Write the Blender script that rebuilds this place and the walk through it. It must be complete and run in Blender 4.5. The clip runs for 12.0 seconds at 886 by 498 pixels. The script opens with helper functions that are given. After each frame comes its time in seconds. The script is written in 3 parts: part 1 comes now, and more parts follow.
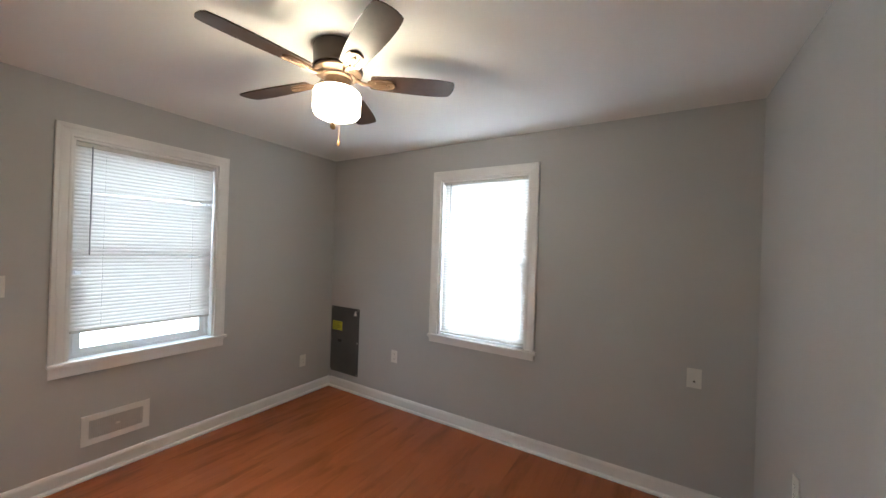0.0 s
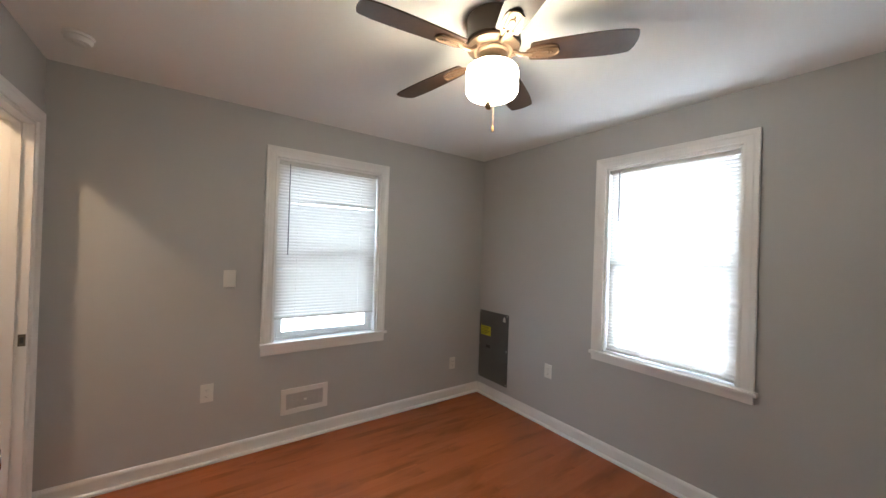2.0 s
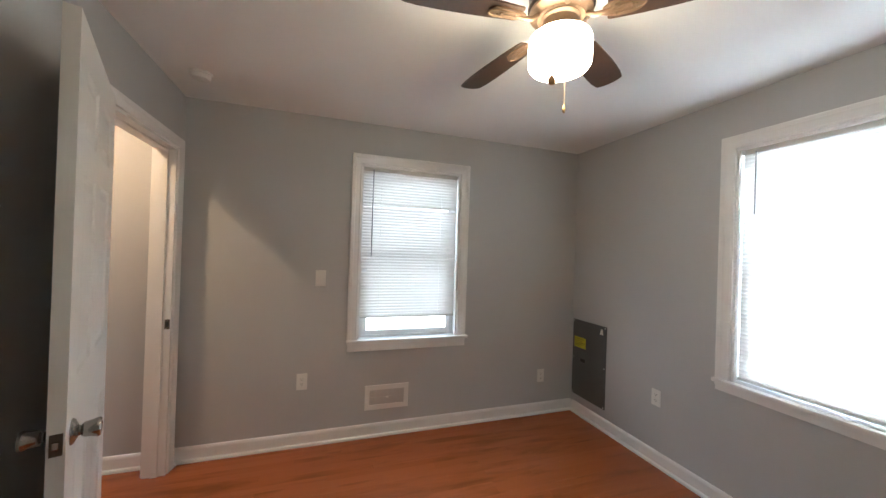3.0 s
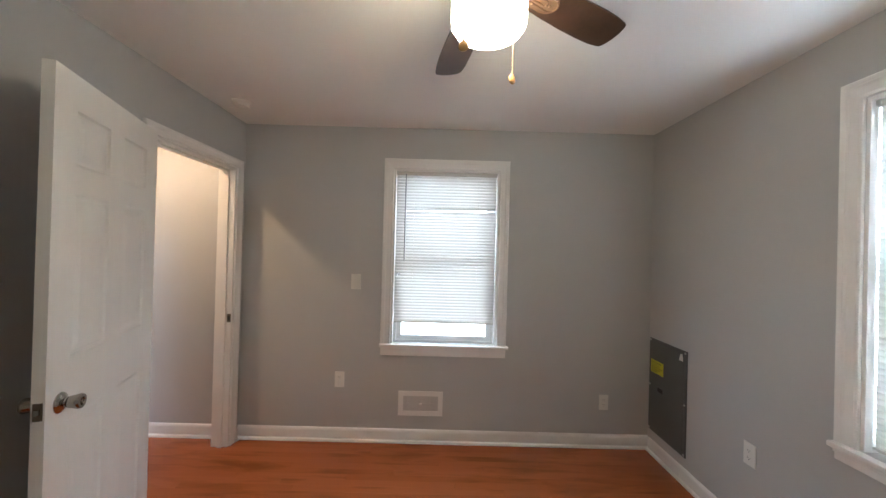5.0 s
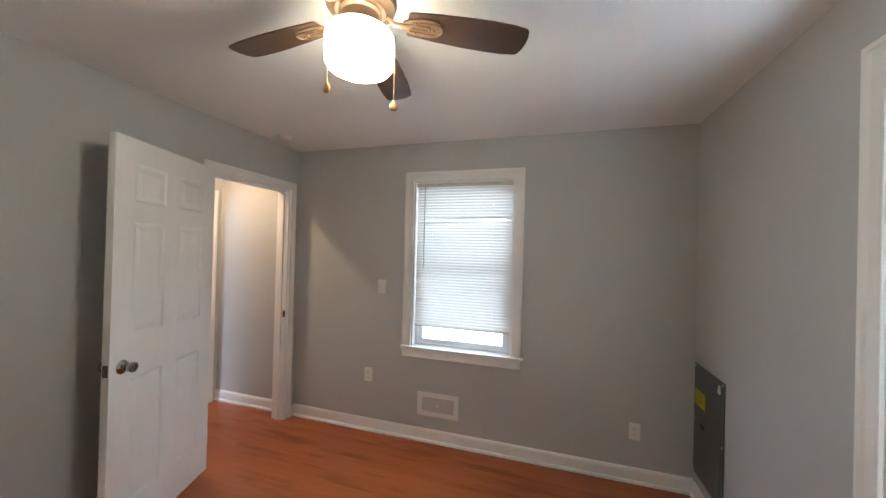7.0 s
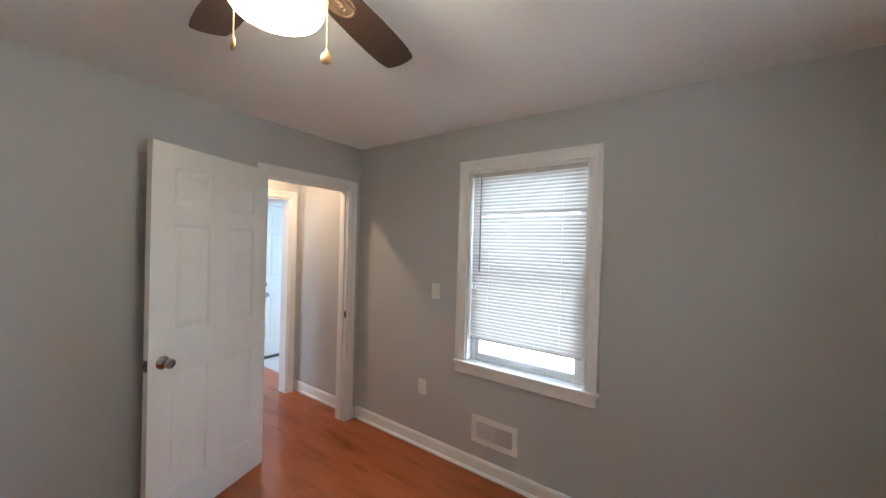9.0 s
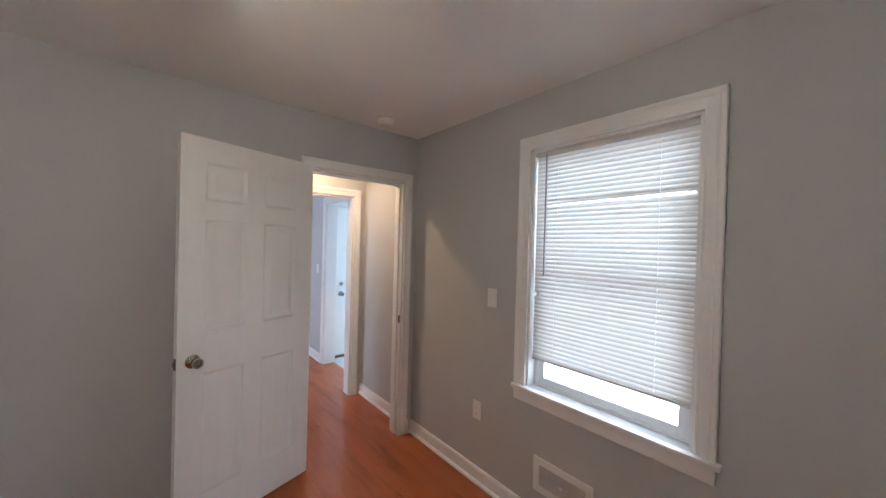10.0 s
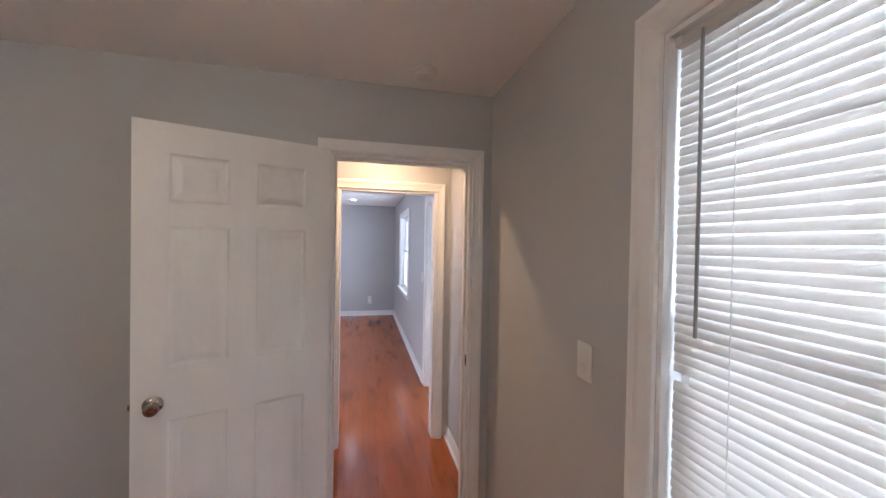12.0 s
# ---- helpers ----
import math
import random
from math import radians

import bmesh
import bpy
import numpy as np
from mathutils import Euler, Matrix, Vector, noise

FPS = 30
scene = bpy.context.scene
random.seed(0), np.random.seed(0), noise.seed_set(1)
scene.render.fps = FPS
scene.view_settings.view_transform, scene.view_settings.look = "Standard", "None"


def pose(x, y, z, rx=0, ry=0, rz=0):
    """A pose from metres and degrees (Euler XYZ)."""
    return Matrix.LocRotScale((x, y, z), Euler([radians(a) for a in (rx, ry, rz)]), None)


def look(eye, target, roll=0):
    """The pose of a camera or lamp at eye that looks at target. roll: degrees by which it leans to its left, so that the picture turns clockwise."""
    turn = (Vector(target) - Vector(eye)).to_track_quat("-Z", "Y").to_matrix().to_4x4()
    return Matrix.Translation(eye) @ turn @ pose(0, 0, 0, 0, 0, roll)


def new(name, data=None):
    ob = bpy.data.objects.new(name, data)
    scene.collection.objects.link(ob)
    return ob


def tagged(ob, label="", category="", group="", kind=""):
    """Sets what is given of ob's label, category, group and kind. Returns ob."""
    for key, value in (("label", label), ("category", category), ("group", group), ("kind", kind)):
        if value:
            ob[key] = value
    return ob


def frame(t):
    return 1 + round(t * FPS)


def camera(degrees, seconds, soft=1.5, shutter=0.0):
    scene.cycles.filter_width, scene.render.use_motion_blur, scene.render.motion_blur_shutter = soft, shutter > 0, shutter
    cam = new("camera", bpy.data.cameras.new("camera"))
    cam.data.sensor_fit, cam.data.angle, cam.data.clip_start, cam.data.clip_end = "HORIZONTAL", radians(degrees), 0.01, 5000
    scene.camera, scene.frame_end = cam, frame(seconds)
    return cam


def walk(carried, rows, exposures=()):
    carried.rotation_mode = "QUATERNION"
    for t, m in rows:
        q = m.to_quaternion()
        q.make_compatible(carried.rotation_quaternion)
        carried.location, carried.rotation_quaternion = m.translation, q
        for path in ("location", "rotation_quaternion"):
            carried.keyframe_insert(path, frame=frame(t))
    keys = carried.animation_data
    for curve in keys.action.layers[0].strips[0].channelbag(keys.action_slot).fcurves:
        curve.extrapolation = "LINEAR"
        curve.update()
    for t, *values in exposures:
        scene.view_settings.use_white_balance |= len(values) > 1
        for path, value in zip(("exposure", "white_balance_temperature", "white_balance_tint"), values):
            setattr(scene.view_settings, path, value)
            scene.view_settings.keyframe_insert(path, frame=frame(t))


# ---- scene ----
cam = camera(103.4, 12.0)
PATH = [
    (0, (0.268, 0.058, 1.502), (-0.773, 1.766, 1.506), 1.9),
    (0.5, (0.232, 0.079, 1.495), (-0.935, 1.703, 1.495), 1.9),
    (1, (0.13, 0.107, 1.483), (-1.178, 1.621, 1.482), 1.9),
    (1.5, (0.08, 0.142, 1.475), (-1.378, 1.512, 1.479), 1.9),
    (2, (0.047, 0.196, 1.463), (-1.579, 1.36, 1.473), 1.9),
    (2.5, (0.044, 0.308, 1.472), (-1.747, 1.199, 1.476), 1.8),
    (3, (0.014, 0.419, 1.46), (-1.879, 1.066, 1.469), 1.9),
    (3.5, (-0.04, 0.532, 1.465), (-1.988, 0.984, 1.475), 1.8),
    (5.5, (-0.025, 1.259, 1.481), (-2.02, 1.119, 1.495), 1.5),
    (6, (-0.06, 1.435, 1.491), (-2.037, 1.141, 1.508), 1.5),
    (6.5, (-0.064, 1.605, 1.537), (-2.014, 1.163, 1.548), 1.5),
    (7, (-0.048, 1.781, 1.537), (-1.955, 1.183, 1.55), 1.5),
    (9, (-0.584, 1.99, 1.572), (-2.214, 0.83, 1.554), 1.6),
    (9.5, (-0.829, 1.988, 1.561), (-2.265, 0.597, 1.543), 1.6),
    (10, (-1.078, 1.925, 1.546), (-2.341, 0.374, 1.528), 1.6),
    (10.5, (-1.338, 1.858, 1.572), (-2.409, 0.17, 1.55), 1.4),
    (11, (-1.632, 1.796, 1.57), (-2.453, -0.028, 1.549), 1.3),
    (11.5, (-1.868, 1.637, 1.579), (-2.482, -0.266, 1.536), 1.1),
    (12, (-2.03, 1.392, 1.59), (-2.477, -0.557, 1.565), 1),
]
EXPOSURES = [(0.0, 1.34, 5640, 5.0), (5.5, 1.42, 5620, 4.8), (7.0, 1.42, 5520, 4.6), (9.0, 1.37, 5460, 5.0), (10.0, 1.19, 5580, 8.4), (10.5, 1.11, 5680, 11.0), (12.0, 1.21, 5760, 13.2)]
walk(cam, [(t, look(eye, target, roll)) for t, eye, target, roll in PATH], EXPOSURES)

# ---- light ----
world = bpy.data.worlds.new("world")
scene.world = world
world.use_nodes = True
wn = world.node_tree
sky = wn.nodes.new("ShaderNodeTexSky")
sky.sky_type, sky.sun_disc = "NISHITA", False
sky.sun_elevation, sky.sun_rotation = radians(42), radians(130)
wn.links.new(sky.outputs["Color"], wn.nodes["Background"].inputs["Color"])
wn.nodes["Background"].inputs["Strength"].default_value = 0.10

sun_data = bpy.data.lights.new("sun", "SUN")
sun_data.energy, sun_data.angle, sun_data.color = 3.0, radians(0.5), (1.0, 0.95, 0.87)
sun = new("sun", sun_data)
sun.matrix_basis = look((6, -5, 7), (0, 0, 0))


def window_light(name, eye, target, width, height, watts, colour):
    d = bpy.data.lights.new(name, "AREA")
    d.shape, d.size, d.size_y, d.energy, d.color = "RECTANGLE", width, height, watts, colour
    ob = new(name, d)
    ob.matrix_basis = look(eye, target)
    return ob


DAY = (0.87, 0.93, 1.0)
window_light("skylight_window_1", (-2.88, 1.09, 1.43), (0, 1.09, 1.43), 0.81, 1.34, 18, DAY)
window_light("skylight_window_2", (-0.97, 2.835, 1.43), (-0.97, 0, 1.43), 0.78, 1.34, 50, DAY)
window_light("skylight_window_3", (-2.93, -4.66, 1.44), (0, -4.66, 1.44), 1.2, 1.3, 15, (0.78, 0.85, 1.0))
window_light("skylight_porch", (-4.02, -2.0, 1.3), (0, -2.0, 1.1), 1.0, 1.9, 9, (0.74, 0.86, 1.0))
window_light("skylight_window_4", (0.93, -2.9, 1.44), (0, -2.9, 1.44), 1.5, 1.3, 15, (0.76, 0.84, 1.0))

HALL_LAMP = (-2.15, -0.995)
lamp = bpy.data.lights.new("hall_downlight", "AREA")
lamp.shape, lamp.size, lamp.energy, lamp.color = "DISK", 0.09, 5.4, (1.0, 0.61, 0.30)
new("hall_downlight", lamp).location = (*HALL_LAMP, 2.412)

# ---- materials ----


def mat(name, colour, rough=0.5, metal=0.0, vary=0.06, scale=2.0, grain=180.0, bump=0.02, spec=0.5, stretch=(1, 1, 1), island=0.0, depth=0.002):
    """A painted, cast or wooden surface: broad mottling, fine grain and a little relief."""
    m = bpy.data.materials.new(name)
    m.use_nodes = True
    n, l = m.node_tree.nodes, m.node_tree.links
    p = n["Principled BSDF"]
    p.inputs["Metallic"].default_value = metal
    p.inputs["Specular IOR Level"].default_value = spec
    geo = n.new("ShaderNodeNewGeometry")
    mp = n.new("ShaderNodeMapping")
    mp.inputs["Scale"].default_value = stretch
    l.new(geo.outputs["Position"], mp.inputs["Vector"])
    big = n.new("ShaderNodeTexNoise")
    big.inputs["Scale"].default_value, big.inputs["Detail"].default_value = scale, 4
    fine = n.new("ShaderNodeTexNoise")
    fine.inputs["Scale"].default_value, fine.inputs["Detail"].default_value = grain, 3
    l.new(mp.outputs["Vector"], big.inputs["Vector"])
    l.new(mp.outputs["Vector"], fine.inputs["Vector"])
    add = n.new("ShaderNodeMath")
    add.operation = "MULTIPLY_ADD"
    add.inputs[1].default_value = 0.45
    l.new(fine.outputs["Fac"], add.inputs[0])
    l.new(big.outputs["Fac"], add.inputs[2])
    ramp = n.new("ShaderNodeMapRange")
    ramp.inputs["From Min"].default_value, ramp.inputs["From Max"].default_value = 0.35, 1.1
    ramp.inputs["To Min"].default_value, ramp.inputs["To Max"].default_value = 1 - vary, 1 + vary
    l.new(add.outputs[0], ramp.inputs["Value"])
    mul = n.new("ShaderNodeVectorMath")
    mul.operation = "SCALE"
    mul.inputs[0].default_value = colour[:3]
    l.new(ramp.outputs["Result"], mul.inputs["Scale"])
    l.new(mul.outputs["Vector"], p.inputs["Base Color"])
    rr = n.new("ShaderNodeMapRange")
    rr.inputs["To Min"].default_value, rr.inputs["To Max"].default_value = max(rough - 0.08, 0.02), min(rough + 0.08, 1)
    l.new(big.outputs["Fac"], rr.inputs["Value"])
    l.new(rr.outputs["Result"], p.inputs["Roughness"])
    if bump:
        b = n.new("ShaderNodeBump")
        b.inputs["Strength"].default_value, b.inputs["Distance"].default_value = bump, depth
        l.new(fine.outputs["Fac"], b.inputs["Height"])
        l.new(b.outputs["Normal"], p.inputs["Normal"])
    return m


def glow(name, colour, strength):
    m = bpy.data.materials.new(name)
    m.use_nodes = True
    p = m.node_tree.nodes["Principled BSDF"]
    p.inputs["Base Color"].default_value = (0.9, 0.88, 0.84, 1)
    p.inputs["Roughness"].default_value = 0.35
    p.inputs["Emission Color"].default_value = (*colour, 1)
    p.inputs["Emission Strength"].default_value = strength
    return m


def slat_material():
    m = mat("blind_vinyl", (0.82, 0.81, 0.79), 0.45, vary=0.03, scale=6, bump=0.01)
    n, l = m.node_tree.nodes, m.node_tree.links
    p = n["Principled BSDF"]
    t = n.new("ShaderNodeBsdfTranslucent")
    t.inputs["Color"].default_value = (0.80, 0.78, 0.75, 1)
    mix = n.new("ShaderNodeMixShader")
    mix.inputs["Fac"].default_value = 0.26
    l.new(p.outputs["BSDF"], mix.inputs[1])
    l.new(t.outputs["BSDF"], mix.inputs[2])
    l.new(mix.outputs["Shader"], n["Material Output"].inputs["Surface"])
    return m


def glass_material():
    m = bpy.data.materials.new("window_glass")
    m.use_nodes = True
    p = m.node_tree.nodes["Principled BSDF"]
    p.inputs["Base Color"].default_value = (0.97, 0.99, 0.98, 1)
    p.inputs["Roughness"].default_value = 0.0
    p.inputs["IOR"].default_value = 1.45
    p.inputs["Transmission Weight"].default_value = 1.0
    return m


def wood_floor():
    """Narrow red-brown oak strips, each with its own tone, long grain and darker mineral streaks."""
    m = bpy.data.materials.new("strip_floor")
    m.use_nodes = True
    n, l = m.node_tree.nodes, m.node_tree.links
    p = n["Principled BSDF"]
    geo = n.new("ShaderNodeNewGeometry")
    info = n.new("ShaderNodeObjectInfo")
    rnd = n.new("ShaderNodeMath")
    rnd.operation = "ADD"
    l.new(info.outputs["Random"], rnd.inputs[0])
    l.new(geo.outputs["Random Per Island"], rnd.inputs[1])
    off = n.new("ShaderNodeCombineXYZ")
    k = n.new("ShaderNodeMath")
    k.operation = "MULTIPLY"
    k.inputs[1].default_value = 37.0
    l.new(rnd.outputs[0], k.inputs[0])
    l.new(k.outputs[0], off.inputs["Z"])
    l.new(k.outputs[0], off.inputs["Y"])
    pos = n.new("ShaderNodeVectorMath")
    l.new(geo.outputs["Position"], pos.inputs[0])
    l.new(off.outputs[0], pos.inputs[1])
    mp = n.new("ShaderNodeMapping")
    mp.inputs["Scale"].default_value = (70, 2.6, 1)
    l.new(pos.outputs[0], mp.inputs["Vector"])
    grain = n.new("ShaderNodeTexNoise")
    grain.inputs["Scale"].default_value, grain.inputs["Detail"].default_value = 1.3, 5
    l.new(mp.outputs[0], grain.inputs["Vector"])
    mp2 = n.new("ShaderNodeMapping")
    mp2.inputs["Scale"].default_value = (11, 1.6, 1)
    l.new(pos.outputs[0], mp2.inputs["Vector"])
    blot = n.new("ShaderNodeTexNoise")
    blot.inputs["Scale"].default_value, blot.inputs["Detail"].default_value = 1.0, 3
    l.new(mp2.outputs[0], blot.inputs["Vector"])
    tone = n.new("ShaderNodeValToRGB")
    e = tone.color_ramp.elements
    e[0].position, e[0].color = 0.0, (0.205, 0.054, 0.016, 1)
    e[1].position, e[1].color = 1.0, (0.42, 0.134, 0.042, 1)
    e.new(0.2).color = (0.32, 0.087, 0.025, 1)
    e.new(0.6).color = (0.385, 0.111, 0.033, 1)
    fr = n.new("ShaderNodeMath")
    fr.operation = "FRACT"
    l.new(rnd.outputs[0], fr.inputs[0])
    mixf = n.new("ShaderNodeMath")
    mixf.operation = "MULTIPLY_ADD"
    mixf.inputs[1].default_value = 0.30
    l.new(fr.outputs[0], mixf.inputs[0])
    g2 = n.new("ShaderNodeMapRange")
    g2.inputs["From Min"].default_value, g2.inputs["From Max"].default_value = 0.3, 0.75
    g2.inputs["To Min"].default_value, g2.inputs["To Max"].default_value = 0.28, 0.40
    l.new(grain.outputs["Fac"], g2.inputs["Value"])
    l.new(g2.outputs["Result"], mixf.inputs[2])
    l.new(mixf.outputs[0], tone.inputs["Fac"])
    dark = n.new("ShaderNodeMapRange")
    dark.inputs["From Min"].default_value, dark.inputs["From Max"].default_value = 0.30, 0.44
    dark.inputs["To Min"].default_value, dark.inputs["To Max"].default_value = 0.70, 1.0
    l.new(blot.outputs["Fac"], dark.inputs["Value"])
    mp3 = n.new("ShaderNodeMapping")
    mp3.inputs["Scale"].default_value = (6.5, 1.5, 1)
    l.new(geo.outputs["Position"], mp3.inputs["Vector"])
    stain = n.new("ShaderNodeTexNoise")
    stain.inputs["Scale"].default_value, stain.inputs["Detail"].default_value = 1.0, 4
    stain.inputs["Distortion"].default_value = 0.4
    l.new(mp3.outputs[0], stain.inputs["Vector"])
    worn = n.new("ShaderNodeMapRange")
    worn.inputs["From Min"].default_value, worn.inputs["From Max"].default_value = 0.32, 0.50
    worn.inputs["To Min"].default_value, worn.inputs["To Max"].default_value = 0.70, 1.06
    l.new(stain.outputs["Fac"], worn.inputs["Value"])
    both = n.new("ShaderNodeMath")
    both.operation = "MINIMUM"
    l.new(dark.outputs["Result"], both.inputs[0])
    l.new(worn.outputs["Result"], both.inputs[1])
    col = n.new("ShaderNodeVectorMath")
    col.operation = "SCALE"
    l.new(tone.outputs["Color"], col.inputs[0])
    l.new(both.outputs[0], col.inputs["Scale"])
    l.new(col.outputs[0], p.inputs["Base Color"])
    gloss = n.new("ShaderNodeMapRange")
    gloss.inputs["From Min"].default_value, gloss.inputs["From Max"].default_value = 0.3, 0.7
    gloss.inputs["To Min"].default_value, gloss.inputs["To Max"].default_value = 0.20, 0.11
    l.new(stain.outputs["Fac"], gloss.inputs["Value"])
    l.new(gloss.outputs["Result"], p.inputs["Roughness"])
    p.inputs["Specular IOR Level"].default_value = 0.5
    relief = n.new("ShaderNodeBump")
    relief.inputs["Strength"].default_value, relief.inputs["Distance"].default_value = 0.06, 0.0004
    l.new(grain.outputs["Fac"], relief.inputs["Height"])
    l.new(relief.outputs["Normal"], p.inputs["Normal"])
    return m


PAINT = mat("grey_wall_paint", (0.50, 0.50, 0.497), 0.55, vary=0.045, scale=1.6, grain=260, bump=0.06, spec=0.35)
CEIL = mat("ceiling_paint", (0.86, 0.85, 0.82), 0.8, vary=0.03, scale=1.2, grain=200, bump=0.08, spec=0.2)
TRIM = mat("white_gloss_trim", (0.82, 0.81, 0.79), 0.32, vary=0.035, scale=5, grain=90, bump=0.03)
DOORP = mat("white_door_paint", (0.78, 0.77, 0.73), 0.38, vary=0.03, scale=4, grain=60, bump=0.03, stretch=(4, 4, 0.5))
VINYL = mat("white_vinyl", (0.80, 0.81, 0.82), 0.3, vary=0.02, scale=8, bump=0.0)
PLATE = mat("white_plastic_plate", (0.78, 0.77, 0.73), 0.35, vary=0.02, scale=20, bump=0.0)
SLOT = mat("dark_slot", (0.03, 0.03, 0.03), 0.6, bump=0)
STEEL = mat("grey_panel_steel", (0.115, 0.118, 0.12), 0.42, metal=0.2, vary=0.12, scale=7, grain=120, bump=0.03)
SCREW = mat("zinc_screw", (0.55, 0.55, 0.53), 0.35, metal=0.9, bump=0)
YELLOW = mat("yellow_sticker", (0.62, 0.60, 0.03), 0.5, vary=0.08, scale=30, bump=0)
INK = mat("sticker_print", (0.14, 0.14, 0.03), 0.6, bump=0)
CHROME = mat("satin_nickel", (0.42, 0.39, 0.35), 0.14, metal=1.0, vary=0.05, scale=40, bump=0)
DARKMETAL = mat("aged_strike_plate", (0.16, 0.13, 0.10), 0.4, metal=0.9, vary=0.1, scale=60, bump=0)
BRONZE = mat("oil_rubbed_bronze", (0.055, 0.040, 0.030), 0.38, metal=0.55, vary=0.15, scale=14, grain=150, bump=0.02)
ANTIQUE = mat("antique_brass_arm", (0.25, 0.165, 0.105), 0.42, metal=0.65, vary=0.2, scale=30, grain=150, bump=0.03)
BLADE = mat("walnut_blade", (0.062, 0.034, 0.021), 0.40, vary=0.4, scale=9, grain=60, bump=0.05, stretch=(1, 1, 1))
PENDANT = mat("honey_wood_pull", (0.42, 0.25, 0.09), 0.4, vary=0.15, scale=60, bump=0)
GRILLE = mat("grey_register_steel", (0.60, 0.59, 0.58), 0.45, vary=0.08, scale=40, bump=0)
PORCH = mat("pale_concrete", (0.58, 0.57, 0.54), 0.7, vary=0.10, scale=5, grain=90, bump=0.08)
LAWN = mat("lawn", (0.07, 0.10, 0.035), 0.95, vary=0.4, scale=0.8, grain=30, bump=0.3)
ROOFING = mat("roof_felt", (0.10, 0.10, 0.10), 0.9, vary=0.2, scale=3, bump=0.1)
SLAT = slat_material()
GLASS = glass_material()
OAK = wood_floor()
SHADE = glow("lit_opal_glass", (1.0, 0.80, 0.54), 18.5)
CANLIGHT = glow("lit_can_lens", (1.0, 0.96, 0.90), 25.0)

# ---- mesh helpers ----


def box(bm, x0, x1, y0, y1, z0, z1, bevel=0.0):
    m = Matrix.LocRotScale(((x0 + x1) / 2, (y0 + y1) / 2, (z0 + z1) / 2), None, (abs(x1 - x0), abs(y1 - y0), abs(z1 - z0)))
    made = bmesh.ops.create_cube(bm, size=1, matrix=m)["verts"]
    if bevel:
        edges = list({e for v in made for e in v.link_edges})
        bmesh.ops.bevel(bm, geom=edges, offset=bevel, segments=2, affect="EDGES", profile=0.7)
    return bm


def lathe(bm, profile, m=Matrix.Identity(4), steps=40):
    """Turns (radius, height) pairs about the local z axis; ends with radius 0 close."""
    rings = []
    for r, h in profile:
        if r < 1e-6:
            rings.append([bm.verts.new(m @ Vector((0, 0, h)))])
        else:
            rings.append([bm.verts.new(m @ Vector((r * math.cos(a), r * math.sin(a), h))) for a in (2 * math.pi * i / steps for i in range(steps))])
    for a, b in zip(rings, rings[1:]):
        for i in range(steps):
            j = (i + 1) % steps
            q = [a[i % len(a)], a[j % len(a)], b[j % len(b)], b[i % len(b)]]
            q = list(dict.fromkeys(q))
            if len(q) > 2:
                bm.faces.new(q)
    return bm


def tube(bm, points, radius, steps=10):
    """A round bar through points."""
    pts = [Vector(p) for p in points]
    rings = []
    for i, p in enumerate(pts):
        d = (pts[min(i + 1, len(pts) - 1)] - pts[max(i - 1, 0)]).normalized()
        u = d.orthogonal().normalized() if i == 0 else (u - u.dot(d) * d).normalized()
        w = d.cross(u)
        rings.append([bm.verts.new(p + radius * (math.cos(a) * u + math.sin(a) * w)) for a in (2 * math.pi * k / steps for k in range(steps))])
    for a, b in zip(rings, rings[1:]):
        for i in range(steps):
            bm.faces.new((a[i], a[(i + 1) % steps], b[(i + 1) % steps], b[i]))
    bm.faces.new(rings[0][::-1])
    bm.faces.new(rings[-1])
    return bm


def prism(bm, outline, m, depth):
    """A flat outline (x, y) given a thickness along local z."""
    a = [bm.verts.new(m @ Vector((x, y, 0))) for x, y in outline]
    b = [bm.verts.new(m @ Vector((x, y, depth))) for x, y in outline]
    bm.faces.new(a[::-1])
    bm.faces.new(b)
    for i in range(len(a)):
        j = (i + 1) % len(a)
        bm.faces.new((a[i], a[j], b[j], b[i]))
    return bm


AT = {}


def link(name, bm, material, parent=None, label="", smooth=False):
    bmesh.ops.recalc_face_normals(bm, faces=bm.faces[:])
    lo = Vector([min(v.co[i] for v in bm.verts) for i in range(3)])
    hi = Vector([max(v.co[i] for v in bm.verts) for i in range(3)])
    c = (lo + hi) / 2
    bmesh.ops.translate(bm, vec=-c, verts=bm.verts[:])
    me = bpy.data.meshes.new(name)
    bm.to_mesh(me)
    bm.free()
    me.materials.append(material)
    if smooth:
        me.polygons.foreach_set("use_smooth", [True] * len(me.polygons))
        me.set_sharp_from_angle(angle=radians(35))
    ob = new(name, me)
    ob.location = c
    if parent is not None:
        ob.parent = parent
        ob.location = c - AT[parent.name]
    AT[ob.name] = c
    if label:
        tagged(ob, label)
    return ob


def part(name, bm, material, parent, label="", smooth=False):
    return link(name, bm, material, parent, label, smooth)


def thing(name, at, label="", category="", group="", kind=""):
    ob = new(name)
    ob.location = at
    ob.empty_display_size = 0.1
    AT[ob.name] = Vector(at)
    return tagged(ob, label, category, group, kind)


def B():
    return bmesh.new()


# Frames of reference of the walls: along the wall, out into the space, up.
XA, YB, YC, XD, H = -2.73, 2.685, -0.47, 0.775, 2.42
T = 0.14


def on_a(a, d, z):
    return Vector((XA + d, a, z))


def on_b(a, d, z):
    return Vector((a, YB - d, z))


def on_c(a, d, z):
    return Vector((a, YC + d, z))


def on_d(a, d, z):
    return Vector((XD - d, a, z))


YH0, YH1, YF0, YF1 = -0.59, -1.40, -1.52, -6.50


